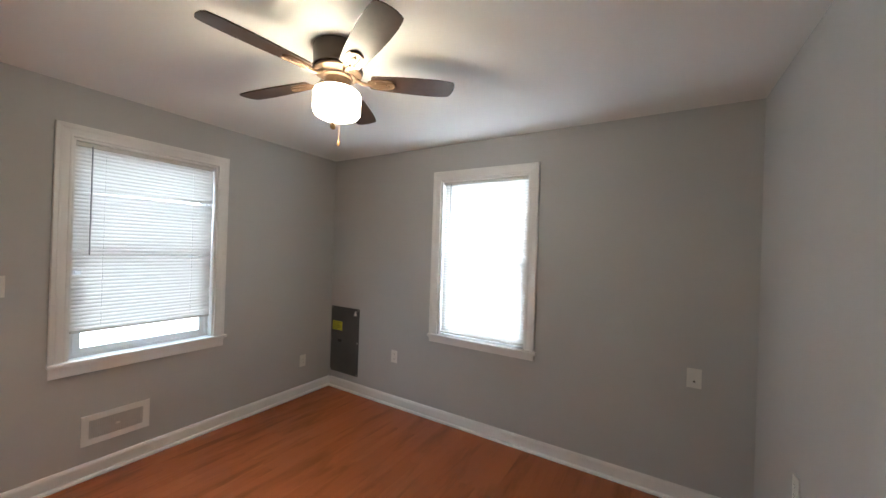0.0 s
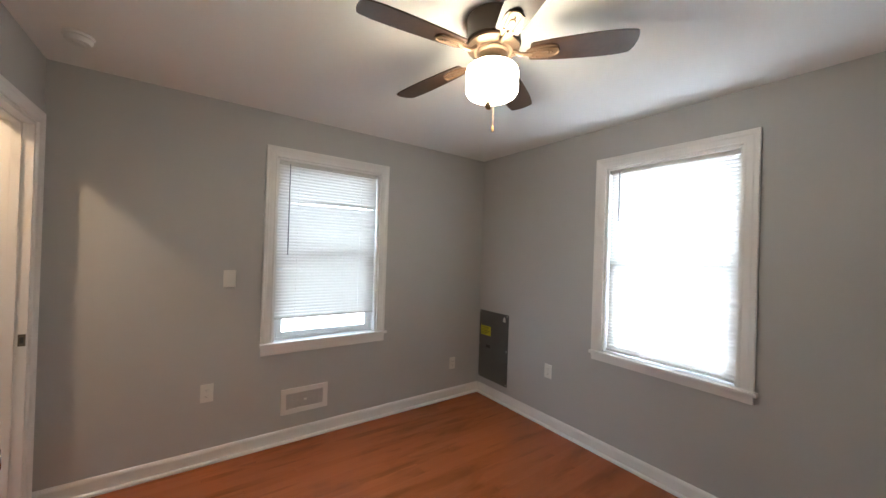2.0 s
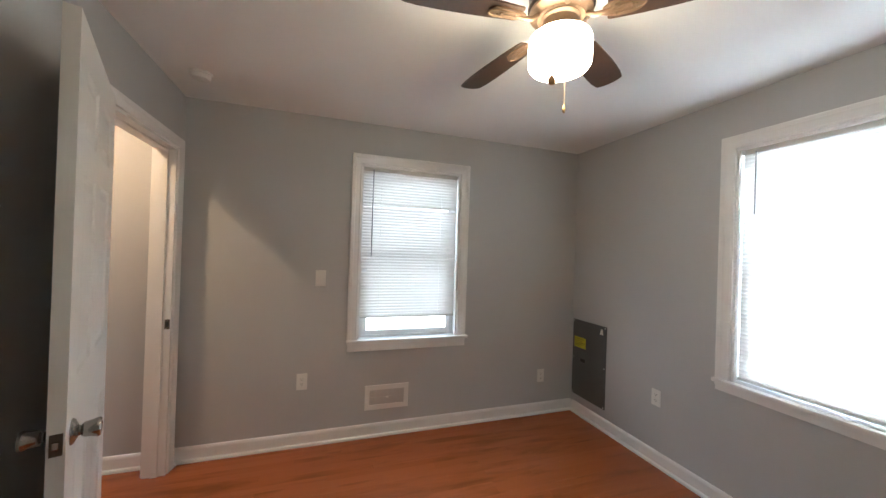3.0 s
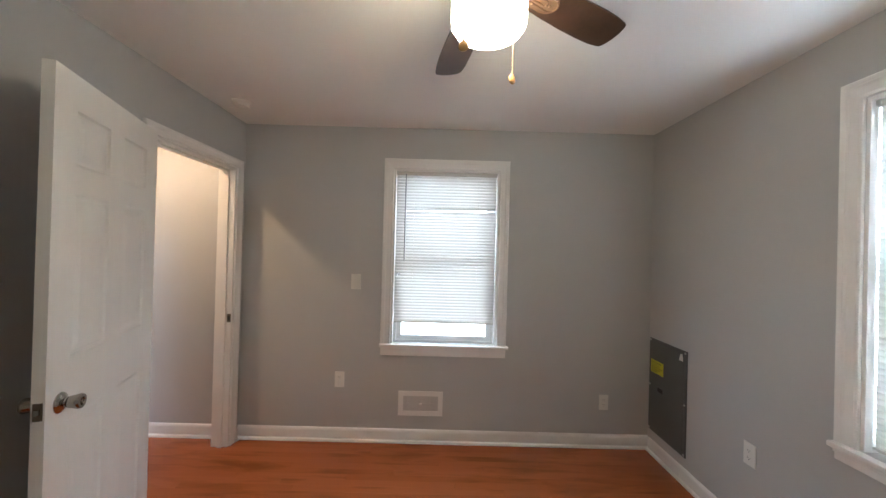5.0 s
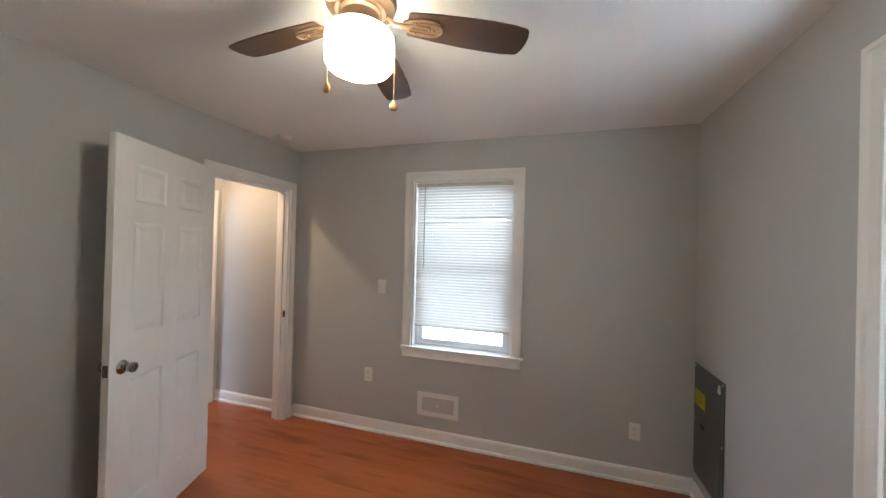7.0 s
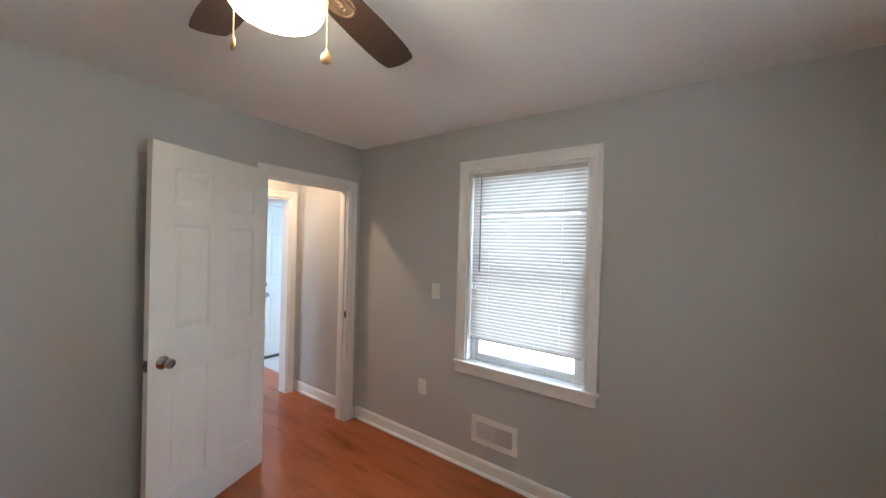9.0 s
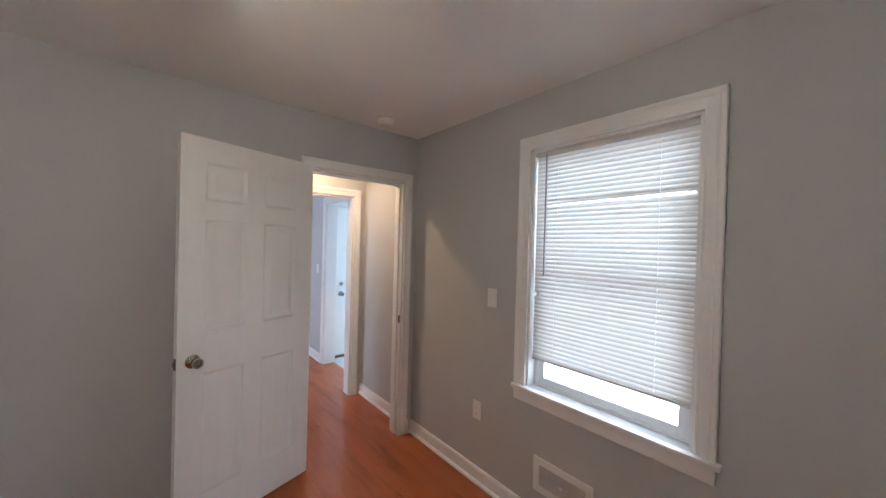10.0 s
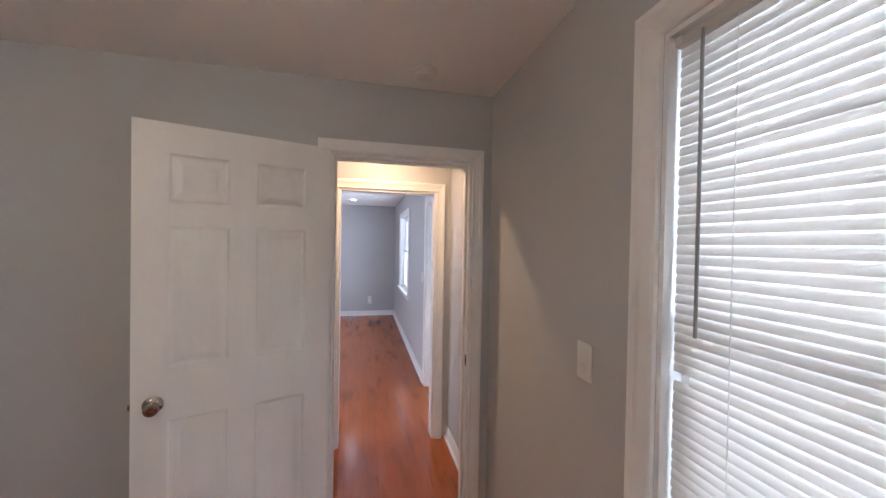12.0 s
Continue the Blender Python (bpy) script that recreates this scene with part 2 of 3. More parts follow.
def on_hall_near(a, d, z):
    return Vector((a, YH0 - d, z))


def on_hall_far(a, d, z):
    return Vector((a, YH1 + d, z))


def on_front_near(a, d, z):
    return Vector((a, YF0 - d, z))


def on_front_far(a, d, z):
    return Vector((a, YF1 + d, z))


def on_porch(a, d, z):
    return Vector((a, -2.60 + d, z))


def slab(bm, on, a0, a1, d0, d1, z0, z1, bevel=0.0):
    """A box in a wall's own frame."""
    p, q = on(a0, d0, z0), on(a1, d1, z1)
    return box(bm, min(p.x, q.x), max(p.x, q.x), min(p.y, q.y), max(p.y, q.y), z0, z1, bevel)


def wall(name, on, a0, a1, thick, holes=(), top=H, material=None, label=""):
    """One wall with its thickness; holes (a0, a1, z0, z1) go right through."""
    bm = B()
    av = sorted({a0, a1, *[h[0] for h in holes], *[h[1] for h in holes]})
    zv = sorted({0.0, top, *[h[2] for h in holes], *[h[3] for h in holes]})
    cache = {}

    def v(a, d, z):
        key = (round(a, 4), d, round(z, 4))
        if key not in cache:
            cache[key] = bm.verts.new(on(a, d, z))
        return cache[key]

    def solid(i, j):
        if not (0 <= i < len(av) - 1 and 0 <= j < len(zv) - 1):
            return False
        ca, cz = (av[i] + av[i + 1]) / 2, (zv[j] + zv[j + 1]) / 2
        return not any(h[0] < ca < h[1] and h[2] < cz < h[3] for h in holes)

    for i in range(len(av) - 1):
        for j in range(len(zv) - 1):
            if not solid(i, j):
                continue
            p, q, r, s = av[i], av[i + 1], zv[j], zv[j + 1]
            for d in (0.0, -thick):
                bm.faces.new((v(p, d, r), v(q, d, r), v(q, d, s), v(p, d, s)))
            for di, dj, e in ((-1, 0, ((p, r), (p, s))), (1, 0, ((q, r), (q, s))), (0, -1, ((p, r), (q, r))), (0, 1, ((p, s), (q, s)))):
                if not solid(i + di, j + dj):
                    (ea, ez), (fa, fz) = e
                    bm.faces.new((v(ea, 0.0, ez), v(fa, 0.0, fz), v(fa, -thick, fz), v(ea, -thick, ez)))
    return tagged(link(name, bm, material or PAINT), label or "smooth grey painted plaster wall", "wall", kind="structure")


CASING = [(0.0, 0.0), (0.0, 0.009), (0.002, 0.011), (0.010, 0.0115), (0.013, 0.0098), (0.018, 0.0105), (0.041, 0.0135), (0.048, 0.016), (0.052, 0.018), (0.055, 0.0168), (0.059, 0.018), (0.067, 0.019), (0.072, 0.0184), (0.075, 0.015), (0.075, 0.0)]


def casing(bm, on, a0, a1, z0, z1, scale=1.0, lift=0.002):
    """Mitred moulding round the two sides and the head of an opening."""
    rows = []
    for u, d in CASING:
        u *= scale
        rows.append([bm.verts.new(on(a, d + (lift if d > 0 else 0.0), z)) for a, z in ((a0 - u, z0), (a0 - u, z1 + u), (a1 + u, z1 + u), (a1 + u, z0))])
    n = len(rows)
    for i in range(n):
        p, q = rows[i], rows[(i + 1) % n]
        for k in range(3):
            bm.faces.new((p[k], p[k + 1], q[k + 1], q[k]))
    bm.faces.new([r[0] for r in rows])
    bm.faces.new([r[3] for r in rows])
    return bm


BASE = [(0.0, 0.0), (0.025, 0.0), (0.025, 0.010), (0.021, 0.017), (0.014, 0.020), (0.012, 0.023), (0.012, 0.078), (0.0105, 0.086), (0.007, 0.094), (0.003, 0.099), (0.0, 0.100)]


def baseboard(on, a0, a1, name="baseboard"):
    bm = B()
    ends = [[bm.verts.new(on(a, d, z * 1.02)) for d, z in BASE] for a in (a0, a1)]
    n = len(BASE)
    for i in range(n):
        j = (i + 1) % n
        bm.faces.new((ends[0][i], ends[0][j], ends[1][j], ends[1][i]))
    bm.faces.new(ends[0][::-1])
    bm.faces.new(ends[1])
    return tagged(link(name, bm, TRIM), "white painted baseboard with moulded cap and shoe", "baseboard", kind="structure")


# ---- the shell ----
WIN1 = (0.682, 1.498, 0.756, 2.105)
WIN2 = (-1.368, -0.572, 0.756, 2.112)
WIN3 = (-5.25, -4.08, 0.80, 2.08)
DOOR1 = (-2.618, -1.866, 0.0, 2.052)
DOOR2 = (-2.612, -1.846, 0.0, 2.013)
DOOR3 = (-2.455, -1.60, 0.0, 2.04)
DOOR4 = (-3.785, -2.925, 0.0, 2.06)
WIN4 = (-3.65, -2.15, 0.80, 2.08)

wall("wall_west", on_a, YF1 - T, YB, T, (WIN1, WIN3, DOOR3), label="grey painted outer wall with two windows and an entrance door")
wall("wall_north", on_b, XA - T, XD + T, T, (WIN2,), label="grey painted wall with one bright window")
wall("wall_south", on_c, XA, XD, YC - YH0, (DOOR1,), label="grey painted wall beside the open bedroom door")
wall("wall_east", on_d, YH0, YB, T)
wall("wall_hall", on_hall_far, XA, XD, YH1 - YF0, (DOOR2,), label="pale hall wall with a cased doorway")
wall("wall_hall_end", lambda a, d, z: Vector((0.0 - d, a, z)), YH1, YH0, T)
wall("wall_front_east", on_d, YF1, YH0, T, (WIN4,))
wall("wall_porch_south", on_porch, -4.05, XA - T - 0.001, 0.12, (DOOR4,), label="white painted porch wall with an entrance door")
wall("wall_porch_north", lambda a, d, z: Vector((a, -1.42 - d, z)), -4.05, XA - T - 0.001, 0.12, label="plain pale porch wall")
wall("wall_front_south", on_front_far, XA, XD + T, T)
bm = B()
box(bm, XA - T, XD + T, YF1 - T, YB + T, H, H + 0.12)
box(bm, -4.05, XA - T - 0.0005, -2.72, -1.30, H, H + 0.12)
tagged(link("ceiling", bm, CEIL), "flat off-white painted ceiling", "ceiling", kind="structure")
bm = B()
box(bm, XA - T - 0.3, XD + T + 0.3, YF1 - T - 0.3, YB + T + 0.3, H + 0.124, H + 0.22)
box(bm, -4.2, XA - T - 0.3005, -2.85, -1.17, H + 0.124, H + 0.22)
tagged(link("roof", bm, ROOFING), "plain dark roof deck", "roof", kind="structure")

for on, a0, a1 in (
    (on_a, YC + 0.0, YB), (on_b, XA + 0.027, XD - 0.027), (on_d, YC, YB), (on_c, XA + 0.027, DOOR1[0] - 0.064), (on_c, DOOR1[1] + 0.064, XD - 0.027),
    (on_a, YH1, YH0), (on_a, DOOR3[0] - 0.08, YF1), (on_front_far, XA + 0.027, XD - 0.03), (on_hall_far, DOOR2[1] + 0.078, -0.01),
    (on_hall_near, DOOR1[1] + 0.078, -0.01),
):
    baseboard(on, min(a0, a1), max(a0, a1))


# ---- windows ----
def window(name, on, hole, proud, label, apron=0.088):
    a0, a1, z0, z1 = hole
    w = thing(name, on((a0 + a1) / 2, 0, z0), label, "window", kind="structure")
    bm = B()
    casing(bm, on, a0, a1, z0 + 0.001, z1)
    part("window_frame", bm, TRIM, w, "moulded white casing")
    # jamb lining
    bm = B()
    slab(bm, on, a0 + 0.0005, a0 + 0.014, -T, -0.001, z0 + 0.002, z1 - 0.001)
    slab(bm, on, a1 - 0.014, a1 - 0.0005, -T, -0.001, z0 + 0.002, z1 - 0.001)
    slab(bm, on, a0 + 0.0145, a1 - 0.0145, -T, -0.001, z1 - 0.015, z1 - 0.0005)
    part("jamb", bm, TRIM, w)
    bm = B()
    slab(bm, on, a0 - 0.080, a1 + 0.092, 0.0005, proud, z0 - 0.022, z0, 0.006)
    slab(bm, on, a0 + 0.001, a1 - 0.001, -0.06, 0.002, z0 - 0.0215, z0 - 0.0005)
    part("window_sill", bm, TRIM, w, "rounded white window stool")
    bm = B()
    slab(bm, on, a0 - 0.072, a1 + 0.072, 0.0005, 0.017, z0 - apron, z0 - 0.0225, 0.004)
    slab(bm, on, a0 - 0.072, a1 + 0.072, 0.0172, 0.024, z0 - 0.040, z0 - 0.0225, 0.003)
    part("apron", bm, TRIM, w)
    # double-hung sashes
    b0, b1 = a0 + 0.0145, a1 - 0.0145
    bm = B()
    for p, q, r, s in ((b0, b0 + 0.022, z0, z1 - 0.0155), (b1 - 0.022, b1, z0, z1 - 0.0155), (b0 + 0.0225, b1 - 0.0225, z1 - 0.04, z1 - 0.0155), (b0 + 0.0225, b1 - 0.0225, z0, z0 + 0.018)):
        slab(bm, on, p, q, -0.135, -0.060, r, s, 0.002)
    part("vinyl_frame", bm, VINYL, w)
    mid = z0 + 0.655
    for nm, lo, hi, d0, d1 in (("lower_sash", z0 + 0.0185, mid + 0.02, -0.090, -0.064), ("upper_sash", mid - 0.02, z1 - 0.0405, -0.120, -0.094)):
        bm = B()
        c0, c1 = b0 + 0.023, b1 - 0.023
        slab(bm, on, c0, c0 + 0.038, d0, d1, lo, hi, 0.003)
        slab(bm, on, c1 - 0.038, c1, d0, d1, lo, hi, 0.003)
        slab(bm, on, c0 + 0.0382, c1 - 0.0382, d0, d1, lo, lo + 0.036, 0.003)
        slab(bm, on, c0 + 0.0382, c1 - 0.0382, d0, d1, hi - 0.034, hi, 0.003)
        sash = part(nm, bm, VINYL, w)
        bm = B()
        dm = (d0 + d1) / 2
        slab(bm, on, c0 + 0.0386, c1 - 0.0386, dm - 0.002, dm + 0.002, lo + 0.0365, hi - 0.0345)
        pane = part("pane", bm, GLASS, sash)
        pane.visible_shadow = False
    bm = B()
    slab(bm, on, (a0 + a1) / 2 - 0.03, (a0 + a1) / 2 + 0.03, -0.085, -0.068, mid + 0.0205, mid + 0.033, 0.003)
    part("sash_lock", bm, VINYL, w)
    return w


window("window_1", on_a, WIN1, 0.036, "white double-hung window with moulded casing and deep stool")
window("window_2", on_b, WIN2, 0.042, "white double-hung window, blown bright by daylight", 0.070)
window("window_3", on_a, WIN3, 0.045, "white double-hung window of the front room")
window("window_4", on_d, WIN4, 0.045, "wide white double-hung window of the front room")


# ---- blinds ----
def slat_mesh(length, width):
    """A thin crowned slat along local x, crown up."""
    n, th = 7, 0.0007
    bm = B()
    cols = []
    holes = (0.32 * length,)
    xs = [-length / 2] + [h + d for h in holes for d in (-0.0005, 0.0005)] + [length / 2]
    for x in xs:
        up, dn = [], []
        for i in range(n):
            u = -1 + 2 * i / (n - 1)
            z = 0.0032 * (1 - u * u)
            up.append(bm.verts.new((x, u * width / 2, z + th)))
            dn.append(bm.verts.new((x, u * width / 2, z)))
        cols.append((up, dn))
    for c in range(len(cols) - 1):
        (u0, d0), (u1, d1) = cols[c], cols[c + 1]
        for i in range(n - 1):
            if c == 1 and n // 2 - 1 <= i < n // 2 + n % 2:
                continue  # route hole for the lift cord
            bm.faces.new((u0[i], u1[i], u1[i + 1], u0[i + 1]))
            bm.faces.new((d0[i + 1], d1[i + 1], d1[i], d0[i]))
        bm.faces.new((d0[0], d1[0], u1[0], u0[0]))
        bm.faces.new((u0[-1], u1[-1], d1[-1], d0[-1]))
    (u0, d0), (u1, d1) = cols[0], cols[-1]
    bm.faces.new(u0 + d0[::-1])
    bm.faces.new(d1 + u1[::-1])
    me = bpy.data.meshes.new("slat")
    bmesh.ops.recalc_face_normals(bm, faces=bm.faces[:])
    bm.to_mesh(me)
    bm.free()
    me.materials.append(SLAT)
    me.polygons.foreach_set("use_smooth", [True] * len(me.polygons))
    me.set_sharp_from_angle(angle=radians(40))
    return me


def blind(on, hole, bottom, tilt, wand_end, label, turn, seed, pitch=0.0225, odd=None, notch=None):
    a0, a1, z0, z1 = hole
    a0, a1 = a0 + 0.017, a1 - 0.017
    depth = -0.034
    rng = random.Random(seed)
    top = z1 - 0.016
    b = thing("window_blind", on((a0 + a1) / 2, depth, bottom), label, "blind", "window blinds")
    bm = B()
    slab(bm, on, a0, a1, depth - 0.013, depth + 0.013, top - 0.026, top, 0.002)
    part("headrail", bm, RAILM, b)
    for p, q in ((a0 - 0.002, a0 + 0.014), (a1 - 0.014, a1 + 0.002)):
        bm = B()
        slab(bm, on, p, q, depth + 0.0135, depth + 0.0165, top - 0.022, top, 0.001)
        part("mounting_bracket", bm, GRILLE, b, "small grey metal bracket")
    bm = B()
    slab(bm, on, a0 + 0.004, a1 - 0.004, depth - 0.012, depth + 0.012, bottom, bottom + 0.013, 0.003)
    part("bottom_rail", bm, RAILM, b, "solid grey-cream bottom rail")
    me = slat_mesh(a1 - a0 - 0.006, 0.025)
    n = int((top - 0.034 - bottom - 0.02) / pitch)
    step = (top - 0.036 - bottom - 0.024) / (n - 1)
    for i in range(n):
        z = bottom + 0.024 + i * step
        lean, shift, extra = rng.uniform(-0.06, 0.06), rng.uniform(-0.0012, 0.0012), rng.uniform(-1.2, 1.2)
        if odd and abs(z - odd[0]) < step / 2:
            lean, extra = odd[1], odd[2]
            z += math.sin(radians(-lean)) * (a1 - a0) / 2  # hangs from one end
        mesh = me
        if notch and abs(z - notch) < step / 2:
            mesh, shift = slat_mesh(a1 - a0 - 0.050, 0.025), 0.020
        ob = new("slat", mesh)
        ob.parent = b
        ob.matrix_basis = Matrix.Translation(on((a0 + a1) / 2 + shift, depth, z) - AT[b.name]) @ pose(0, 0, 0, 0, 0, turn) @ pose(0, 0, 0, 0, lean, 0) @ pose(0, 0, 0, tilt + extra, 0, 0)
    for f in (0.16, 0.5, 0.84) if a1 - a0 > 0.9 else (0.18, 0.82):
        a = a0 + f * (a1 - a0)
        for d in (-0.0135, 0.0135):
            bm = B()
            p, q = on(a, depth + d, bottom + 0.006), on(a, depth + d, top - 0.026)
            tube(bm, [p, q], 0.0010, 5)
            part("ladder_cord", bm, SLAT, b)
    bm = B()
    a = a0 + 0.074
    tube(bm, [on(a, depth + 0.022, top - 0.02), on(a, depth + 0.024, top - 0.05), on(a, depth + 0.024, wand_end)], 0.0042, 6)
    part("tilt_wand", bm, WANDM, b, "clear grey plastic wand")
    return b


RAILM = mat("blind_rail_vinyl", (0.62, 0.60, 0.56), 0.45, vary=0.03, scale=6, bump=0)
WANDM = mat("grey_plastic_wand", (0.33, 0.33, 0.33), 0.25, vary=0.05, scale=20, bump=0)
blind(on_a, WIN1, 0.914, 77.5, 1.395, "cream vinyl mini blind, slats closed, stopping short of sill", 90, 3, odd=(1.80, -0.95, -2), notch=1.275)
blind(on_b, WIN2, 0.772, 82.5, 1.72, "cream vinyl mini blind lowered to the sill, slats half open", 180, 5)


# ---- doors and doorways ----
def doorway(name, on, on_back, hole, thick, stop, label, width=1.0):
    a0, a1, z0, z1 = hole
    d = thing(name, on((a0 + a1) / 2, 0, 0), label, "doorway", kind="structure")
    if on:
        bm = B()
        casing(bm, on, a0, a1, 0.0005, z1, width)
        part("casing", bm, TRIM, d)
    if on_back:
        bm = B()
        casing(bm, on_back, a0, a1, 0.0005, z1, width)
        part("casing", bm, TRIM, d)
    bm = B()
    slab(bm, on, a0 + 0.0005, a0 + 0.016, -thick, 0.001, 0.0005, z1 - 0.0005)
    slab(bm, on, a1 - 0.016, a1 - 0.0005, -thick, 0.001, 0.0005, z1 - 0.0005)
    slab(bm, on, a0 + 0.0165, a1 - 0.0165, -thick, 0.001, z1 - 0.0165, z1 - 0.0005)
    part("jamb", bm, TRIM, d)
    if stop:
        bm = B()
        slab(bm, on, a0 + 0.0165, a0 + 0.028, -0.075, -0.040, 0.0005, z1 - 0.017, 0.002)
        slab(bm, on, a1 - 0.028, a1 - 0.0165, -0.075, -0.040, 0.0005, z1 - 0.017, 0.002)
        slab(bm, on, a0 + 0.0285, a1 - 0.0285, -0.075, -0.040, z1 - 0.029, z1 - 0.017, 0.002)
        part("door_stop", bm, TRIM, d)
    return d


d1 = doorway("door_1", on_c, on_hall_near, DOOR1, YC - YH0, True, "white cased doorway to the hall", 0.83)
bm = B()
slab(bm, on_c, DOOR1[0] + 0.016, DOOR1[0] + 0.0175, -0.029, -0.003, 0.914, 0.974)
strike = part("strike_plate", bm, DARKMETAL, d1, "dark metal strike plate")
bm = B()
slab(bm, on_c, DOOR1[0] + 0.0176, DOOR1[0] + 0.0182, -0.023, -0.009, 0.929, 0.959)
part("latch_hole", bm, SLOT, strike)
fillet = [(0.0, 0.0)] + [(0.030 - 0.030 * math.sin(k * math.pi / 16), -0.030 + 0.030 * math.cos(k * math.pi / 16)) for k in range(9)][::-1]
bm = B()
prism(bm, fillet, Matrix.Translation(on_c(DOOR1[0] + 0.0283, -0.042, DOOR1[3] - 0.0292)) @ pose(0, 0, 0, 90, 0, 0), 0.031)
part("corner_fillet", bm, TRIM, d1, "rounded white filler in the upper corner")
d2 = doorway("door_2", on_hall_far, on_front_near, DOOR2, YH1 - YF0, False, "white cased opening between hall and front room", 0.90)


def panel_door(name, m, width, height, thick, label, category="door"):
    """A six-panel door in a local frame: x from the hinge, y through the slab, z up."""
    root = thing(name, m.translation, label, category)
    bm = B()
    cols = ((0.115, width / 2 - 0.052), (width / 2 + 0.052, width - 0.115))
    rows = ((0.215, 0.845), (1.06, 1.635), (1.735, 1.930))
    xs = sorted({0, width, *[c for p in cols for c in p]})
    zs = sorted({0, height, *[r for p in rows for r in p]})
    for y, out in ((0.0, -1), (-thick, 1)):
        for i in range(len(xs) - 1):
            for j in range(len(zs) - 1):
                x0, x1, z0, z1 = xs[i], xs[i + 1], zs[j], zs[j + 1]
                recess = (x0, x1) in cols and (z0, z1) in rows
                loops = []
                for k, inset, dip in ((0, 0, 0), (1, 0.009, 0.006), (2, 0.019, 0.0072), (3, 0.045, 0.0025)) if recess else ((0, 0, 0),):
                    yy = y + out * dip
                    loops.append([bm.verts.new((x, yy, z)) for x, z in ((x0 + inset, z0 + inset), (x1 - inset, z0 + inset), (x1 - inset, z1 - inset), (x0 + inset, z1 - inset))])
                for p, q in zip(loops, loops[1:]):
                    for k in range(4):
                        bm.faces.new((p[k], p[(k + 1) % 4], q[(k + 1) % 4], q[k]))
                bm.faces.new(loops[-1])
    for x in (0, width):
        bm.faces.new([bm.verts.new(v) for v in ((x, 0, 0), (x, -thick, 0), (x, -thick, height), (x, 0, height))])
    for z in (0, height):
        bm.faces.new([bm.verts.new(v) for v in ((0, 0, z), (width, 0, z), (width, -thick, z), (0, -thick, z))])
    bmesh.ops.remove_doubles(bm, verts=bm.verts[:], dist=0.0002)
    bmesh.ops.transform(bm, matrix=m, verts=bm.verts[:])
    leaf = part("door_leaf", bm, DOORP, root)
    return root, leaf


def knob(parent, m, name="door_knob"):
    """A round knob whose spindle points along local z."""
    bm = B()
    lathe(bm, [(0, 0), (0.035, 0), (0.035, 0.002), (0.032, 0.006), (0.021, 0.011), (0.014, 0.015), (0.013, 0.019), (0.018, 0.022), (0.0205, 0.027), (0.0225, 0.041), (0.0255, 0.051), (0.0255, 0.056), (0.023, 0.060), (0.014, 0.0605), (0.012, 0.055), (0.006, 0.055), (0.005, 0.059), (0, 0.059)], m, 32)
    return part(name, bm, CHROME, parent, "satin nickel knob", True)


HINGE = Vector((-1.868, -0.446, 0.010))
ANGLE = math.degrees(math.atan2(-0.194 - HINGE.y, -1.152 - HINGE.x))
DW = 0.755
M1 = Matrix.Translation(HINGE) @ pose(0, 0, 0, 0, 0, ANGLE)
door, leaf = panel_door("bedroom_door", M1, DW, 2.052, 0.035, "white six-panel interior door standing open against the wall")
knob(leaf, M1 @ pose(DW - 0.070, 0.0, 0.919, -90, 0, 0))
knob(leaf, M1 @ pose(DW - 0.070, -0.035, 0.919, 90, 0, 0))
bm = B()
box(bm, DW, DW + 0.0016, -0.030, -0.005, 0.89, 0.947)
bmesh.ops.transform(bm, matrix=M1, verts=bm.verts[:])
lp = part("latch_plate", bm, DARKMETAL, leaf, "dark metal latch plate")
bm = B()
box(bm, DW + 0.0017, DW + 0.010, -0.024, -0.011, 0.909, 0.929, 0.002)
bmesh.ops.transform(bm, matrix=M1, verts=bm.verts[:])
part("latch_bolt", bm, CHROME, lp)
for z in (0.22, 1.02, 1.82):
    bm = B()
    lathe(bm, [(0, z - 0.045), (0.0035, z - 0.044), (0.0035, z + 0.044), (0, z + 0.045)], Matrix.Translation(HINGE + Vector((-0.001, -0.004, 0))), 12)
    part("hinge", bm, TRIM, door, "painted hinge knuckle")

# cased opening from the front room to the entry porch, and the porch door
d3 = doorway("door_3", on_a, None, DOOR3, T, False, "white cased opening to the entry porch")
bm = B()
box(bm, XA - T, XA - 0.002, DOOR3[0] + 0.0165, DOOR3[1] - 0.0165, -0.011, 0.0005)
part("threshold", bm, OAK, d3, "red-brown oak threshold")
d4 = doorway("door_4", on_porch, None, DOOR4, 0.12, False, "white cased porch entrance", 0.5)
bm = B()
slab(bm, on_porch, DOOR4[0] + 0.0165, DOOR4[1] - 0.0165, -0.118, -0.002, 0.0005, 0.022, 0.003)
part("threshold", bm, DARKMETAL, d4, "dark metal threshold")
M3 = Matrix.Translation((DOOR4[0] + 0.019, -2.625, 0.028))
EW = DOOR4[1] - DOOR4[0] - 0.038
ed, eleaf = panel_door("entrance_door", M3, EW, 2.01, 0.044, "white six-panel entrance door, closed, with deadbolt above knob")
knob(eleaf, M3 @ pose(EW - 0.070, 0.0, 0.83, -90, 0, 0))
bm = B()
lathe(bm, [(0, 0), (0.030, 0), (0.030, 0.004), (0.022, 0.014), (0.014, 0.016), (0, 0.016)], M3 @ pose(EW - 0.070, 0.0, 0.965, -90, 0, 0), 24)
db = part("deadbolt", bm, CHROME, eleaf, "satin nickel deadbolt", True)
bm = B()
box(bm, EW - 0.074, EW - 0.066, 0.0165, 0.034, 0.950, 0.980, 0.002)
bmesh.ops.transform(bm, matrix=M3, verts=bm.verts[:])
